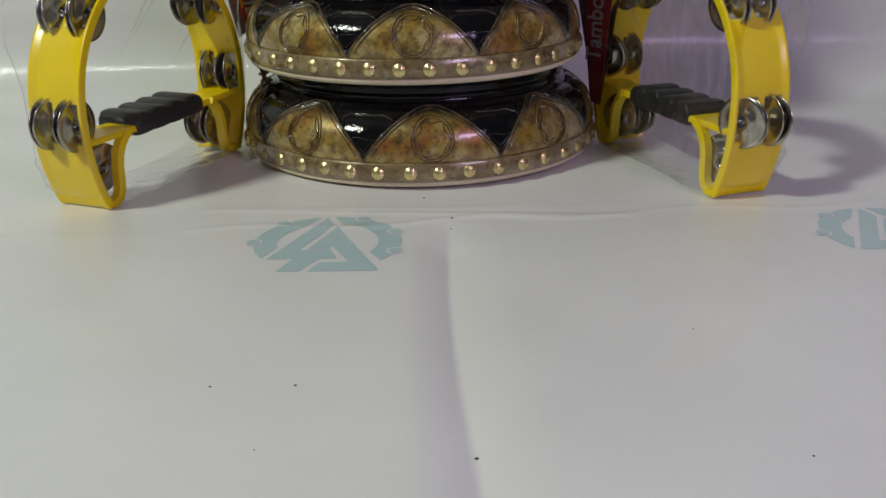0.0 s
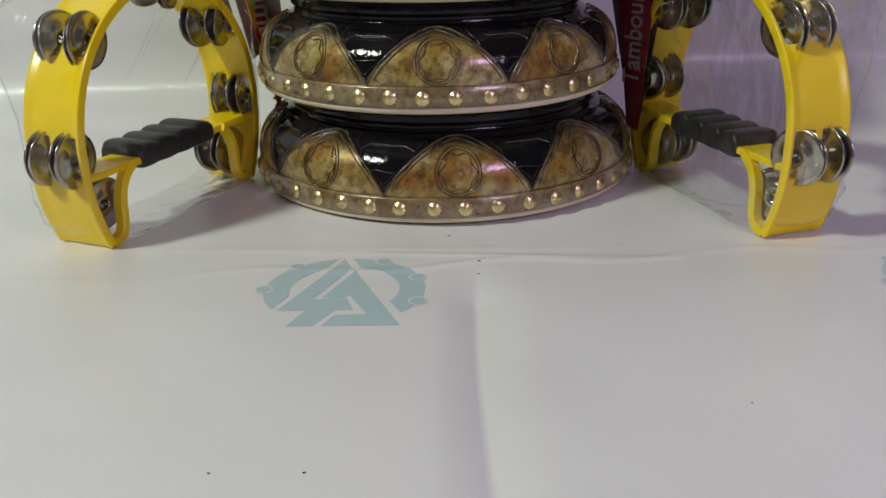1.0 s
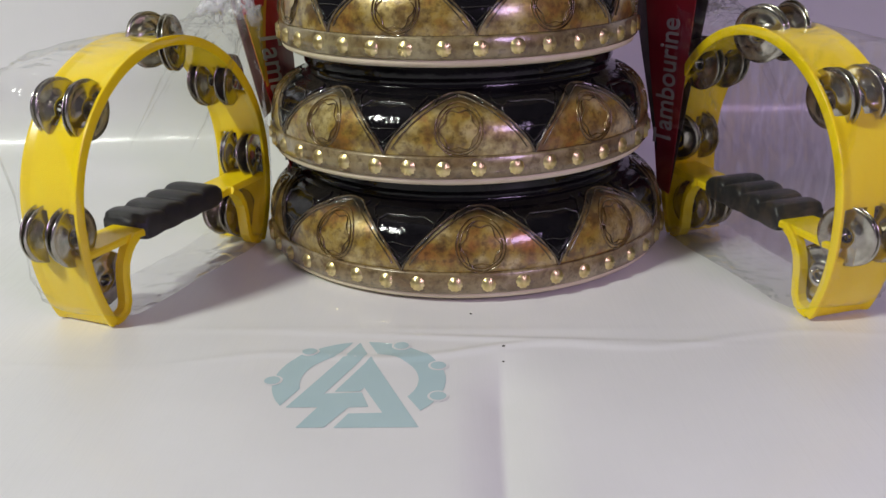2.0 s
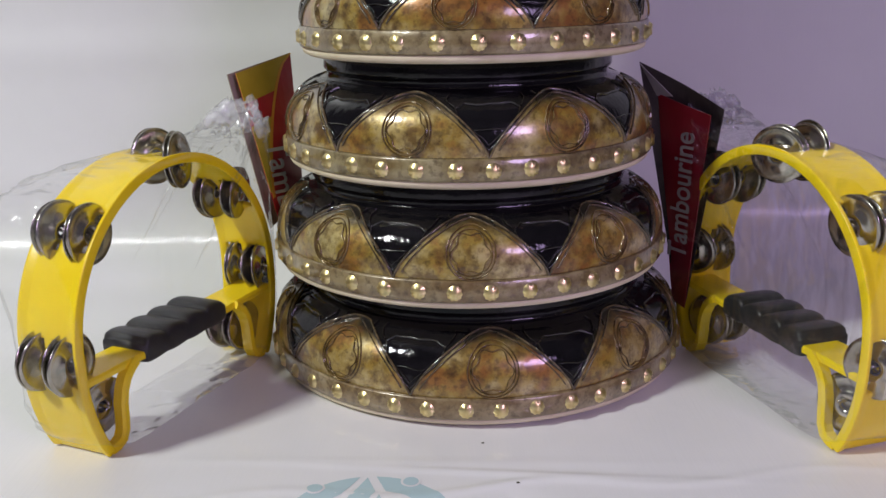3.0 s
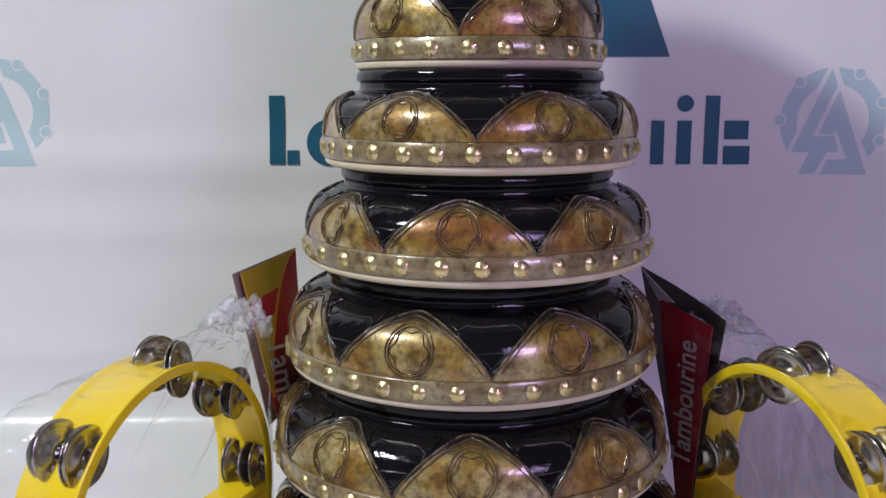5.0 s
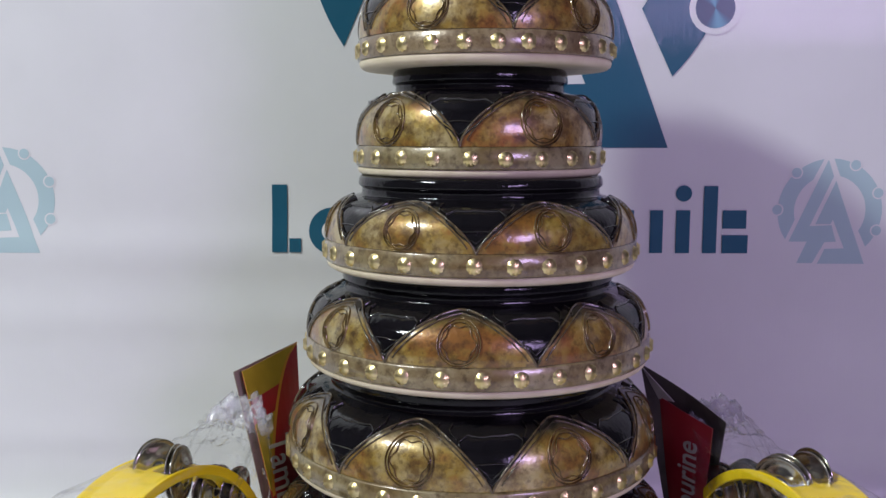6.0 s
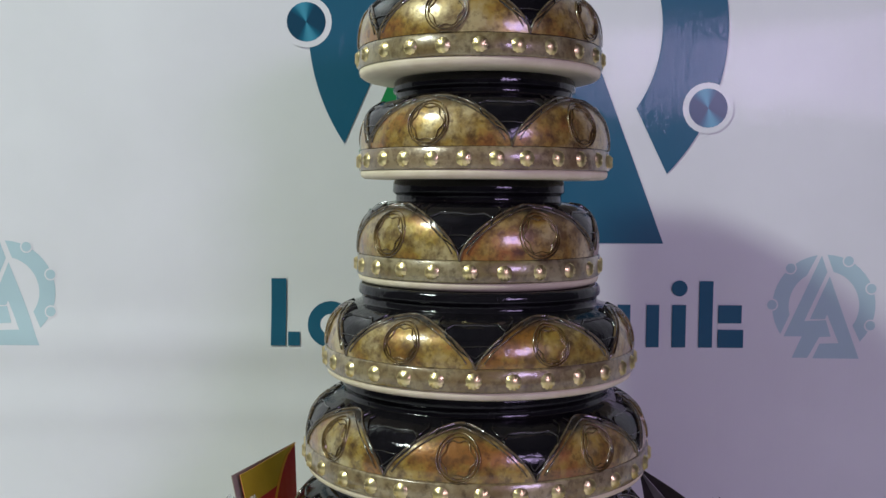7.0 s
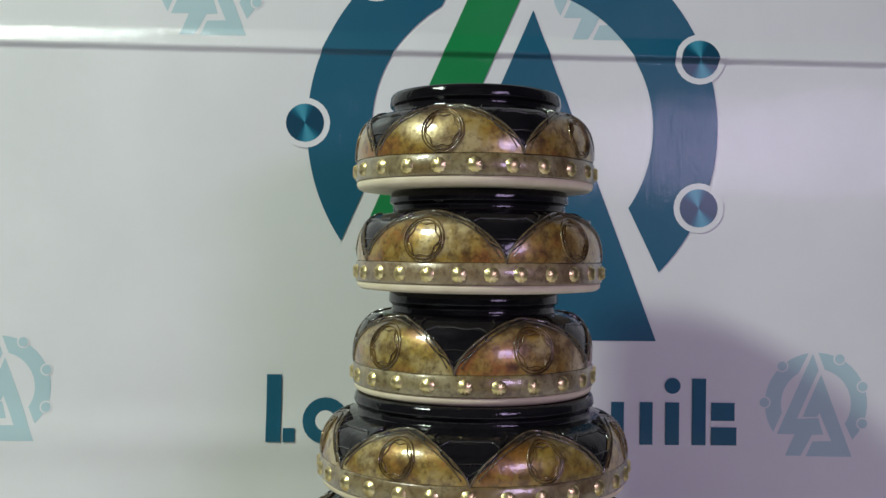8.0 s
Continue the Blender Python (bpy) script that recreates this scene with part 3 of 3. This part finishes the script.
def add_jingles(tam, turn, r, ws, mirror):
    """Pairs of discs on pins that run across the ring's width."""
    for w in ws:
        bm = bmesh.new()
        bmesh.ops.create_cone(bm, cap_ends=True, segments=8, radius1=0.0011, radius2=0.0011, depth=0.016)
        pin = part("pin", bm, STEEL, tam)
        c = ring_at(turn, r, w)
        swing = Matrix.Translation(c) @ pose(0, 0, 0, rng.uniform(-6, 6), 0, -mirror * rng.uniform(-8, 24))
        pin.matrix_local = Matrix.Translation(c) @ pose(0, 0, 0, 90)
        for k, me in enumerate(JINGLES):
            ob = part("jingle", me, None, tam)
            sag = Matrix.Translation((rng.uniform(-0.001, 0.001), 0.0030 * (k - 0.5), -0.0012 + rng.uniform(-0.0012, 0.0012)))
            ob.matrix_local = swing @ sag @ pose(0, 0, 0, 90 + rng.uniform(-4, 4), rng.uniform(-4, 4), rng.uniform(0, 20))


def tambourine(place, along, flip, slots, label):
    """along: the turn about z of the ring's plane; flip: -1 mirrors the width."""
    tam = thing("tambourine", label, "tambourine", "pair of tambourines")
    tam.matrix_world = Matrix.Translation(place) @ pose(0, 0, 0, 0, 0, along)
    t_half = 0.0019
    # shell: quads on a fine turn and width grid, with the slots left open
    turns = spaced(-FOOT, FOOT, 2.0)
    widths = spaced(0, RING_W, RING_W / 16)

    def is_open(turn, w):
        for s in slots:
            if abs(turn - s) < 8.6 and (0.0035 < w < 0.0195 or 0.0235 < w < 0.0395):
                return True
        return False
    bm = bmesh.new()
    verts = {}

    def vert(i, k, outer):
        key = (i, k, outer)
        if key not in verts:
            w = widths[k]
            bead = 0.0015 if k in (0, 16) else 0.0012 if k in (1, 15) else 0.0
            verts[key] = bm.verts.new(ring_at(turns[i], RING_R + (t_half + bead if outer else -t_half - bead), w * flip))
        return verts[key]
    cells = {(i, k) for i in range(len(turns) - 1) for k in range(16) if not is_open((turns[i] + turns[i + 1]) / 2, (widths[k] + widths[k + 1]) / 2)}
    for i, k in cells:
        for o in (True, False):
            bm.faces.new([vert(i, k, o), vert(i + 1, k, o), vert(i + 1, k + 1, o), vert(i, k + 1, o)])
        for di, dk, c in ((-1, 0, ((0, 0), (0, 1))), (1, 0, ((1, 0), (1, 1))), (0, -1, ((0, 0), (1, 0))), (0, 1, ((0, 1), (1, 1)))):
            if (i + di, k + dk) not in cells:
                (a, b), (c2, d) = c
                bm.faces.new([vert(i + a, k + b, True), vert(i + c2, k + d, True), vert(i + c2, k + d, False), vert(i + a, k + b, False)])
    bmesh.ops.recalc_face_normals(bm, faces=bm.faces)
    shell = part("ring_shell", bm, YELLOW, tam)
    for p in shell.data.polygons:
        p.use_smooth = True
    bev = shell.modifiers.new("edge", "BEVEL")
    bev.width, bev.segments, bev.limit_method = 0.0007, 2, "ANGLE"
    # brackets: a plate at grip height and a curved strut down to the foot
    for side in (-1, 1):
        bm = bmesh.new()
        path = [(0.034, 0.0490), (0.046, 0.0495), (0.060, 0.0500), (0.078, 0.0500), (0.0955, 0.0505)]
        strut = [(0.0520, 0.0500), (0.0570, 0.0470), (0.0615, 0.0425), (0.0650, 0.0360), (0.0668, 0.0280), (0.0672, 0.0190), (0.0680, 0.0110), (0.0708, 0.0055), (0.0760, 0.0030), (0.0815, 0.0026)]
        for line, w0, w1, thick in ((path, 0.003, 0.030, 0.0028), (strut, 0.0005, 0.0085, 0.0034)):
            rings = []
            for n, (px, pz) in enumerate(line):
                ax, az = line[max(n - 1, 0)]
                bx, bz = line[min(n + 1, len(line) - 1)]
                t = Vector((bx - ax, 0, bz - az)).normalized()
                nn = Vector((-t.z, 0, t.x))
                c = Vector((px, 0, pz))
                rings.append([bm.verts.new(Vector((side * q.x, q.y * flip, q.z))) for q in (c + nn * thick + Vector((0, w0 + 0.001, 0)), c + nn * thick + Vector((0, w1 - 0.001, 0)), c + nn * thick * 0.4 + Vector((0, w1, 0)), c - nn * thick * 0.6 + Vector((0, w1, 0)), c - nn * thick * 0.6 + Vector((0, w0, 0)), c + nn * thick * 0.4 + Vector((0, w0, 0)))])
            for a, b in zip(rings, rings[1:]):
                for q in range(6):
                    bm.faces.new((a[q], a[(q + 1) % 6], b[(q + 1) % 6], b[q]))
            bm.faces.new(rings[0])
            bm.faces.new(rings[-1])
        bmesh.ops.recalc_face_normals(bm, faces=bm.faces)
        ob = part("bracket", bm, YELLOW, tam, smooth=False)
    # grip with finger waves
    bm = bmesh.new()
    n_l, n_c = 72, 20
    rows = []
    for i in range(n_l + 1):
        f = i / n_l
        x = -0.043 + 0.082 * f
        wave = f * 4.0 % 1.0
        lift = 0.0032 * math.sin(math.pi * wave ** 0.7) ** 0.8 if 0.02 < f < 0.98 else -0.0010
        row = []
        for k in range(n_c):
            a = 2 * math.pi * k / n_c
            cw, cz = math.cos(a), math.sin(a)
            w = 0.0190 + 0.0180 * abs(cw) ** 0.32 * (1 if cw > 0 else -1)
            z = 0.0512 + 0.0070 * abs(cz) ** 0.32 * (1 if cz > 0 else -1) + (lift if cz > 0 else -0.3 * lift)
            row.append(bm.verts.new((x, w * flip, z)))
        rows.append(row)
    for a, b in zip(rows, rows[1:]):
        for k in range(n_c):
            bm.faces.new((a[k], a[(k + 1) % n_c], b[(k + 1) % n_c], b[k]))
    bm.faces.new(rows[0])
    bm.faces.new(rows[-1])
    bmesh.ops.recalc_face_normals(bm, faces=bm.faces)
    part("grip", bm, GRIP, tam, "black ridged rubber grip")
    for s in slots:
        add_jingles(tam, s, RING_R - 0.001, (0.0105 * flip, 0.0305 * flip), flip)
    for side in (-1, 1):
        c = Vector((side * 0.0690, 0.0, 0.0305))
        turn = math.degrees(math.atan2(-c.x, c.z - RING_Z))
        add_jingles(tam, turn, math.hypot(c.x, c.z - RING_Z), (0.0150 * flip, 0.0300 * flip), flip)
    return tam


LEFT_PLACE, LEFT_TURN = (-0.1880, -0.0965, GROUND), math.degrees(math.atan2(0.92, 0.39))
RIGHT_PLACE, RIGHT_TURN = (0.1865, -0.0995, GROUND), math.degrees(math.atan2(0.954, -0.30))
tambourine(LEFT_PLACE, LEFT_TURN, 1, (-9.0, 46.0, 92.0, -52.0, -91.0), "yellow plastic tambourine with steel jingles in a clear bag")
tambourine(RIGHT_PLACE, RIGHT_TURN, -1, (-3.0, 46.0, 95.0, -46.0, -86.0), "yellow plastic tambourine standing in a clear crumpled bag")


# ---- clear bags ----
def crease(x, y, z):
    """Folds where noise crosses nought."""
    return gauss(noise.noise((x, y, z)), 0.20)


def plastic_bag(place, along, flip, seed, label):
    """A flat oblong bag drawn close about the ring, gathered up towards the card at its far top corner."""
    n_t, n_v = 200, 30

    def outline(a, v):
        c, s = math.cos(a), math.sin(a)
        bulge = math.sin(math.pi * v) ** 0.5 if 0 < v < 1 else 0.0
        ex, ez = abs(c) ** 0.36 * (1 if c > 0 else -1), abs(s) ** 0.36 * (1 if s > 0 else -1)
        fold = crease(c * 3.1 + seed, s * 3.1, v * 1.2) + 0.6 * crease(c * 8 + seed, s * 8, v * 1.4)
        gather = gauss(a - radians(44), 0.34)
        reach = 0.925 + 0.075 * bulge + 0.020 * (fold - 0.6) + gather * (0.085 + 0.05 * crease(a * 9, v * 9, seed))
        x = 0.1060 * ex * reach * (1 + (0.16 * max(0.0, ez) if c < 0 else 0.0))
        # the top sags between the ring's crown and the corners
        z = 0.0880 + (0.0830 * reach if s > 0 else 0.0870) * ez
        z = max(z, 0.0012 + 0.0015 * max(0.0, fold - 0.5)) + gather * (0.003 + 0.009 * crease(a * 11, v * 6, seed + 3))
        w = -0.003 + 0.052 * v + (0.0030 * (fold - 0.7) + 0.006 * gather * noise.noise((a * 14, v * 5, seed))) * bulge
        return Vector((x, w * flip, z))
    turns = [2 * math.pi * k / n_t for k in range(n_t)]
    bag = thing("plastic_bag", label, "bag", "pair of clear bags")
    bag.matrix_world = Matrix.Translation(place) @ pose(0, 0, 0, 0, 0, along)
    bm = bmesh.new()
    rows = [[bm.verts.new(outline(a, i / n_v)) for a in turns] for i in range(n_v + 1)]
    for a, b in zip(rows, rows[1:]):
        for k in range(n_t):
            bm.faces.new((a[k], a[(k + 1) % n_t], b[(k + 1) % n_t], b[k]))
    rims = [[v.co.copy() for v in row] for row in (rows[0], rows[-1])]
    bmesh.ops.recalc_face_normals(bm, faces=bm.faces)
    films = [part("side_film", bm, FILM, bag)]
    for name, rim, w, sgn in (("front_film", rims[0], -0.003, -1), ("back_film", rims[1], 0.049, 1)):
        bm = bmesh.new()
        cen = Vector((0, w * flip, 0.088))
        prev = [bm.verts.new(q) for q in rim]
        for f in [1 - k / 22 for k in range(1, 22)]:
            cur = []
            for q0 in rim:
                q = cen.lerp(q0, f)
                q.y += flip * sgn * 0.0012 * min(1, 6 * (1 - f)) * (crease(q.x * 22 + q.z * 13, q.z * 16, seed + sgn) + 0.5 * crease(q.x * 60, q.z * 45, seed) - 0.5)
                cur.append(bm.verts.new(q))
            for k in range(n_t):
                bm.faces.new((prev[k], prev[(k + 1) % n_t], cur[(k + 1) % n_t], cur[k]))
            prev = cur
        bm.faces.new(prev)
        films.append(part(name, bm, FLAT_FILM, bag))
    # the mouth of the bag, bunched up against the card
    bm = bmesh.new()
    grid = []
    for i in range(61):
        a = radians(36 + 26 * i / 60)
        rise = 0.011 * gauss(i / 60 - 0.45, 0.36)
        row = []
        for k in range(25):
            q = outline(a, 0.10 + 0.8 * k / 24)
            crumple = crease(i * 0.11, k * 0.16, seed) + 0.6 * crease(i * 0.27, k * 0.25, seed + 9)
            row.append(bm.verts.new(q + Vector((0.007 * (crumple - 0.8) * (1 - i / 60), 0.006 * flip * noise.noise((i * 0.16, k * 0.2, seed)), rise * math.sin(math.pi * k / 24) ** 0.5 * (0.45 + 0.5 * crumple)))))
        grid.append(row)
    for a, b in zip(grid, grid[1:]):
        for k in range(24):
            bm.faces.new((a[k], a[k + 1], b[k + 1], b[k]))
    films.append(part("gathered_mouth", bm, GATHERED_FILM, bag, "bunched mouth of the bag"))
    for film in films:
        film.visible_shadow = False
    return bag


plastic_bag(LEFT_PLACE, LEFT_TURN, 1, 0.0, "clear crumpled plastic bag round a yellow tambourine")
plastic_bag(RIGHT_PLACE, RIGHT_TURN, -1, 5.0, "clear plastic bag with creases round a tambourine")


# ---- header cards ----
def card_panel(name, top_a, top_b, low_a, low_b, curve, mat, parent, label="", lift=0.0, u0=0.0, u1=1.0, v0=0.0, v1=1.0, cut=None):
    """A thin bent panel between four corners; cut bounds it along u by a function of v."""
    a, b, c, d = (Vector(p) for p in (top_a, top_b, low_a, low_b))
    n = (b - a).cross(c - a).normalized()
    if n.y > 0:
        n = -n
    bm = bmesh.new()
    for off in (lift, lift - 0.0007):
        grid = []
        for i in range(17):
            v = v0 + (v1 - v0) * i / 16
            ua, ub = cut(v) if cut else (u0, u1)
            row = []
            for k in range(9):
                u = ua + (ub - ua) * k / 8
                q = a.lerp(b, u).lerp(c.lerp(d, u), v)
                row.append(bm.verts.new(q + n * (off + curve * math.sin(math.pi * u) * math.sin(math.pi * min(1, v + 0.2)))))
            grid.append(row)
        for r0, r1 in zip(grid, grid[1:]):
            for k in range(8):
                bm.faces.new((r0[k], r0[k + 1], r1[k + 1], r1[k]))
        if off == lift:
            first = grid
    border = [(first[i][0], first[i + 1][0], grid[i + 1][0], grid[i][0]) for i in range(16)] + [(first[i][8], first[i + 1][8], grid[i + 1][8], grid[i][8]) for i in range(16)]
    border += [(first[e][k], first[e][k + 1], grid[e][k + 1], grid[e][k]) for e in (0, 16) for k in range(8)]
    for q in border:
        bm.faces.new(q)
    bmesh.ops.remove_doubles(bm, verts=bm.verts, dist=1e-7)
    bmesh.ops.recalc_face_normals(bm, faces=bm.faces)
    return part(name, bm, mat, parent, label, False)


def lettering(body, parent, origin, run, up, size, mat, align="LEFT"):
    """A narrow word lying flat, its line along run and its letters' tops along up."""
    cu = bpy.data.curves.new("lettering", "FONT")
    cu.body, cu.size, cu.extrude, cu.align_x = body, size, 0.0002, align
    cu.offset = 0.0003
    tmp = new("lettering", cu)
    bpy.context.view_layer.update()
    me = bpy.data.meshes.new_from_object(tmp.evaluated_get(bpy.context.evaluated_depsgraph_get()))
    bpy.data.objects.remove(tmp)
    me.materials.clear()
    me.materials.append(mat)
    ob = part("lettering", me, None, parent, "white printed word")
    run, up = Vector(run).normalized(), Vector(up)
    up = (up - run * up.dot(run)).normalized()
    m = Matrix((run * 0.72, up, run.cross(up))).transposed().to_4x4()
    ob.matrix_local = Matrix.Translation(origin) @ m
    return ob


def bow(v):
    """The curved border of the yellow field, as a share of the panel's width."""
    return max(0.01, 0.95 - 0.94 * min(1, v / 0.585) ** 0.62)


card = thing("header_card", "red and yellow folded card header beside the drums", "packaging card", "pair of header cards")
TA, TB, LA, LB = (-0.1680, 0.0040, 0.2055), (-0.1365, 0.0570, 0.2150), (-0.1290, -0.0207, 0.0554), (-0.1280, 0.0375, 0.0681)
card_panel("front_panel", TA, TB, LA, LB, 0.002, CARD_RED, card)
card_panel("yellow_field", TA, TB, LA, LB, 0.002, CARD_YELLOW, card, "", 0.0004, v1=0.57, cut=lambda v: (0.0, bow(v)))
card_panel("field_border", TA, TB, LA, LB, 0.002, CARD_LINE, card, "", 0.0006, v1=0.60, cut=lambda v: (bow(v), bow(v) + 0.06))
card_panel("red_stripe", TA, TB, LA, LB, 0.002, CARD_RED, card, "", 0.0007, v0=0.146, v1=0.254, cut=lambda v: (0.0, bow(v)))
card_panel("back_panel", (-0.1745, 0.0050, 0.2047), (-0.1368, 0.0585, 0.2152), (-0.1500, 0.0000, 0.0900), (-0.1330, 0.0450, 0.1020), 0.0, CARD_BACK, card, "plain brown card back")
a, b, c, d = (Vector(p) for p in (TA, TB, LA, LB))
nrm = (b - a).cross(c - a).normalized()
nrm = nrm if nrm.y < 0 else -nrm
lettering("Tambourine", card, a.lerp(b, 0.13).lerp(c.lerp(d, 0.13), 0.345) + nrm * 0.0034, (c - a) + (d - b), b - a, 0.0310, INK_WHITE)

card = thing("header_card", "red folded card header, darkened as in shade, with an open top", "packaging card", "pair of header cards")
TA, TB, LA, LB = (0.1400, 0.0150, 0.1850), (0.1670, -0.0300, 0.1750), (0.1545, -0.0030, 0.0300), (0.1590, -0.0225, 0.0300)
card_panel("front_panel", TA, TB, LA, LB, 0.002, CARD_RED_SHADED, card)
card_panel("back_panel", (0.1272, 0.0244, 0.2072), (0.1770, -0.0280, 0.1785), (0.1570, -0.0060, 0.0310), (0.1600, -0.0205, 0.0310), -0.007, CARD_BACK_SHADED, card, "plain card back, darkened as in shade")
card_panel("inner_fold", (0.1274, 0.0236, 0.2062), (0.1300, 0.0210, 0.2030), (0.1394, 0.0154, 0.1830), (0.1480, 0.0040, 0.1840), 0.0, CARD_INSIDE_LIT, card, "inside of the fold, paled as by reflected light")
a, b, c, d = (Vector(p) for p in (TA, TB, LA, LB))
nrm = (b - a).cross(c - a).normalized()
nrm = nrm if nrm.y < 0 else -nrm
lettering("Tambourine", card, a.lerp(b, 0.80).lerp(c.lerp(d, 0.80), 0.105) + nrm * 0.0034, (a - c) + (b - d) + (b - a) * 0.3, a - b, 0.0265, INK_WHITE_SHADED, "RIGHT")

# ---- crumbs on the sheet ----
crumbs = [(-0.0624, -0.433, 0.001), (-0.102, -0.4317, 0.0009), (0.018, -0.488, 0.0013), (0.153, -0.5021, 0.0008), (-0.0738, -0.4848, 0.0006), (0.1379, -0.3861, 0.0007), (0.0214, -0.2096, 0.0013), (0.0202, -0.2253, 0.001), (0.0033, -0.1615, 0.0012)]
for x, y, size in crumbs:
    size *= 0.65
    bm = bmesh.new()
    bmesh.ops.create_icosphere(bm, subdivisions=1, radius=size)
    for v in bm.verts:
        v.co = Vector((v.co.x * 1.3, v.co.y, v.co.z * 0.5)) * (1 + 0.3 * noise.noise(v.co * 2000))
    ob = tagged(new("crumb", mesh_of(bm, "crumb", SPECK, False)), "tiny dark crumb lying on the white sheet", "crumb", "crumbs on the sheet")
    ob.location = on_banner(x, floor_s(y), size * 0.35)
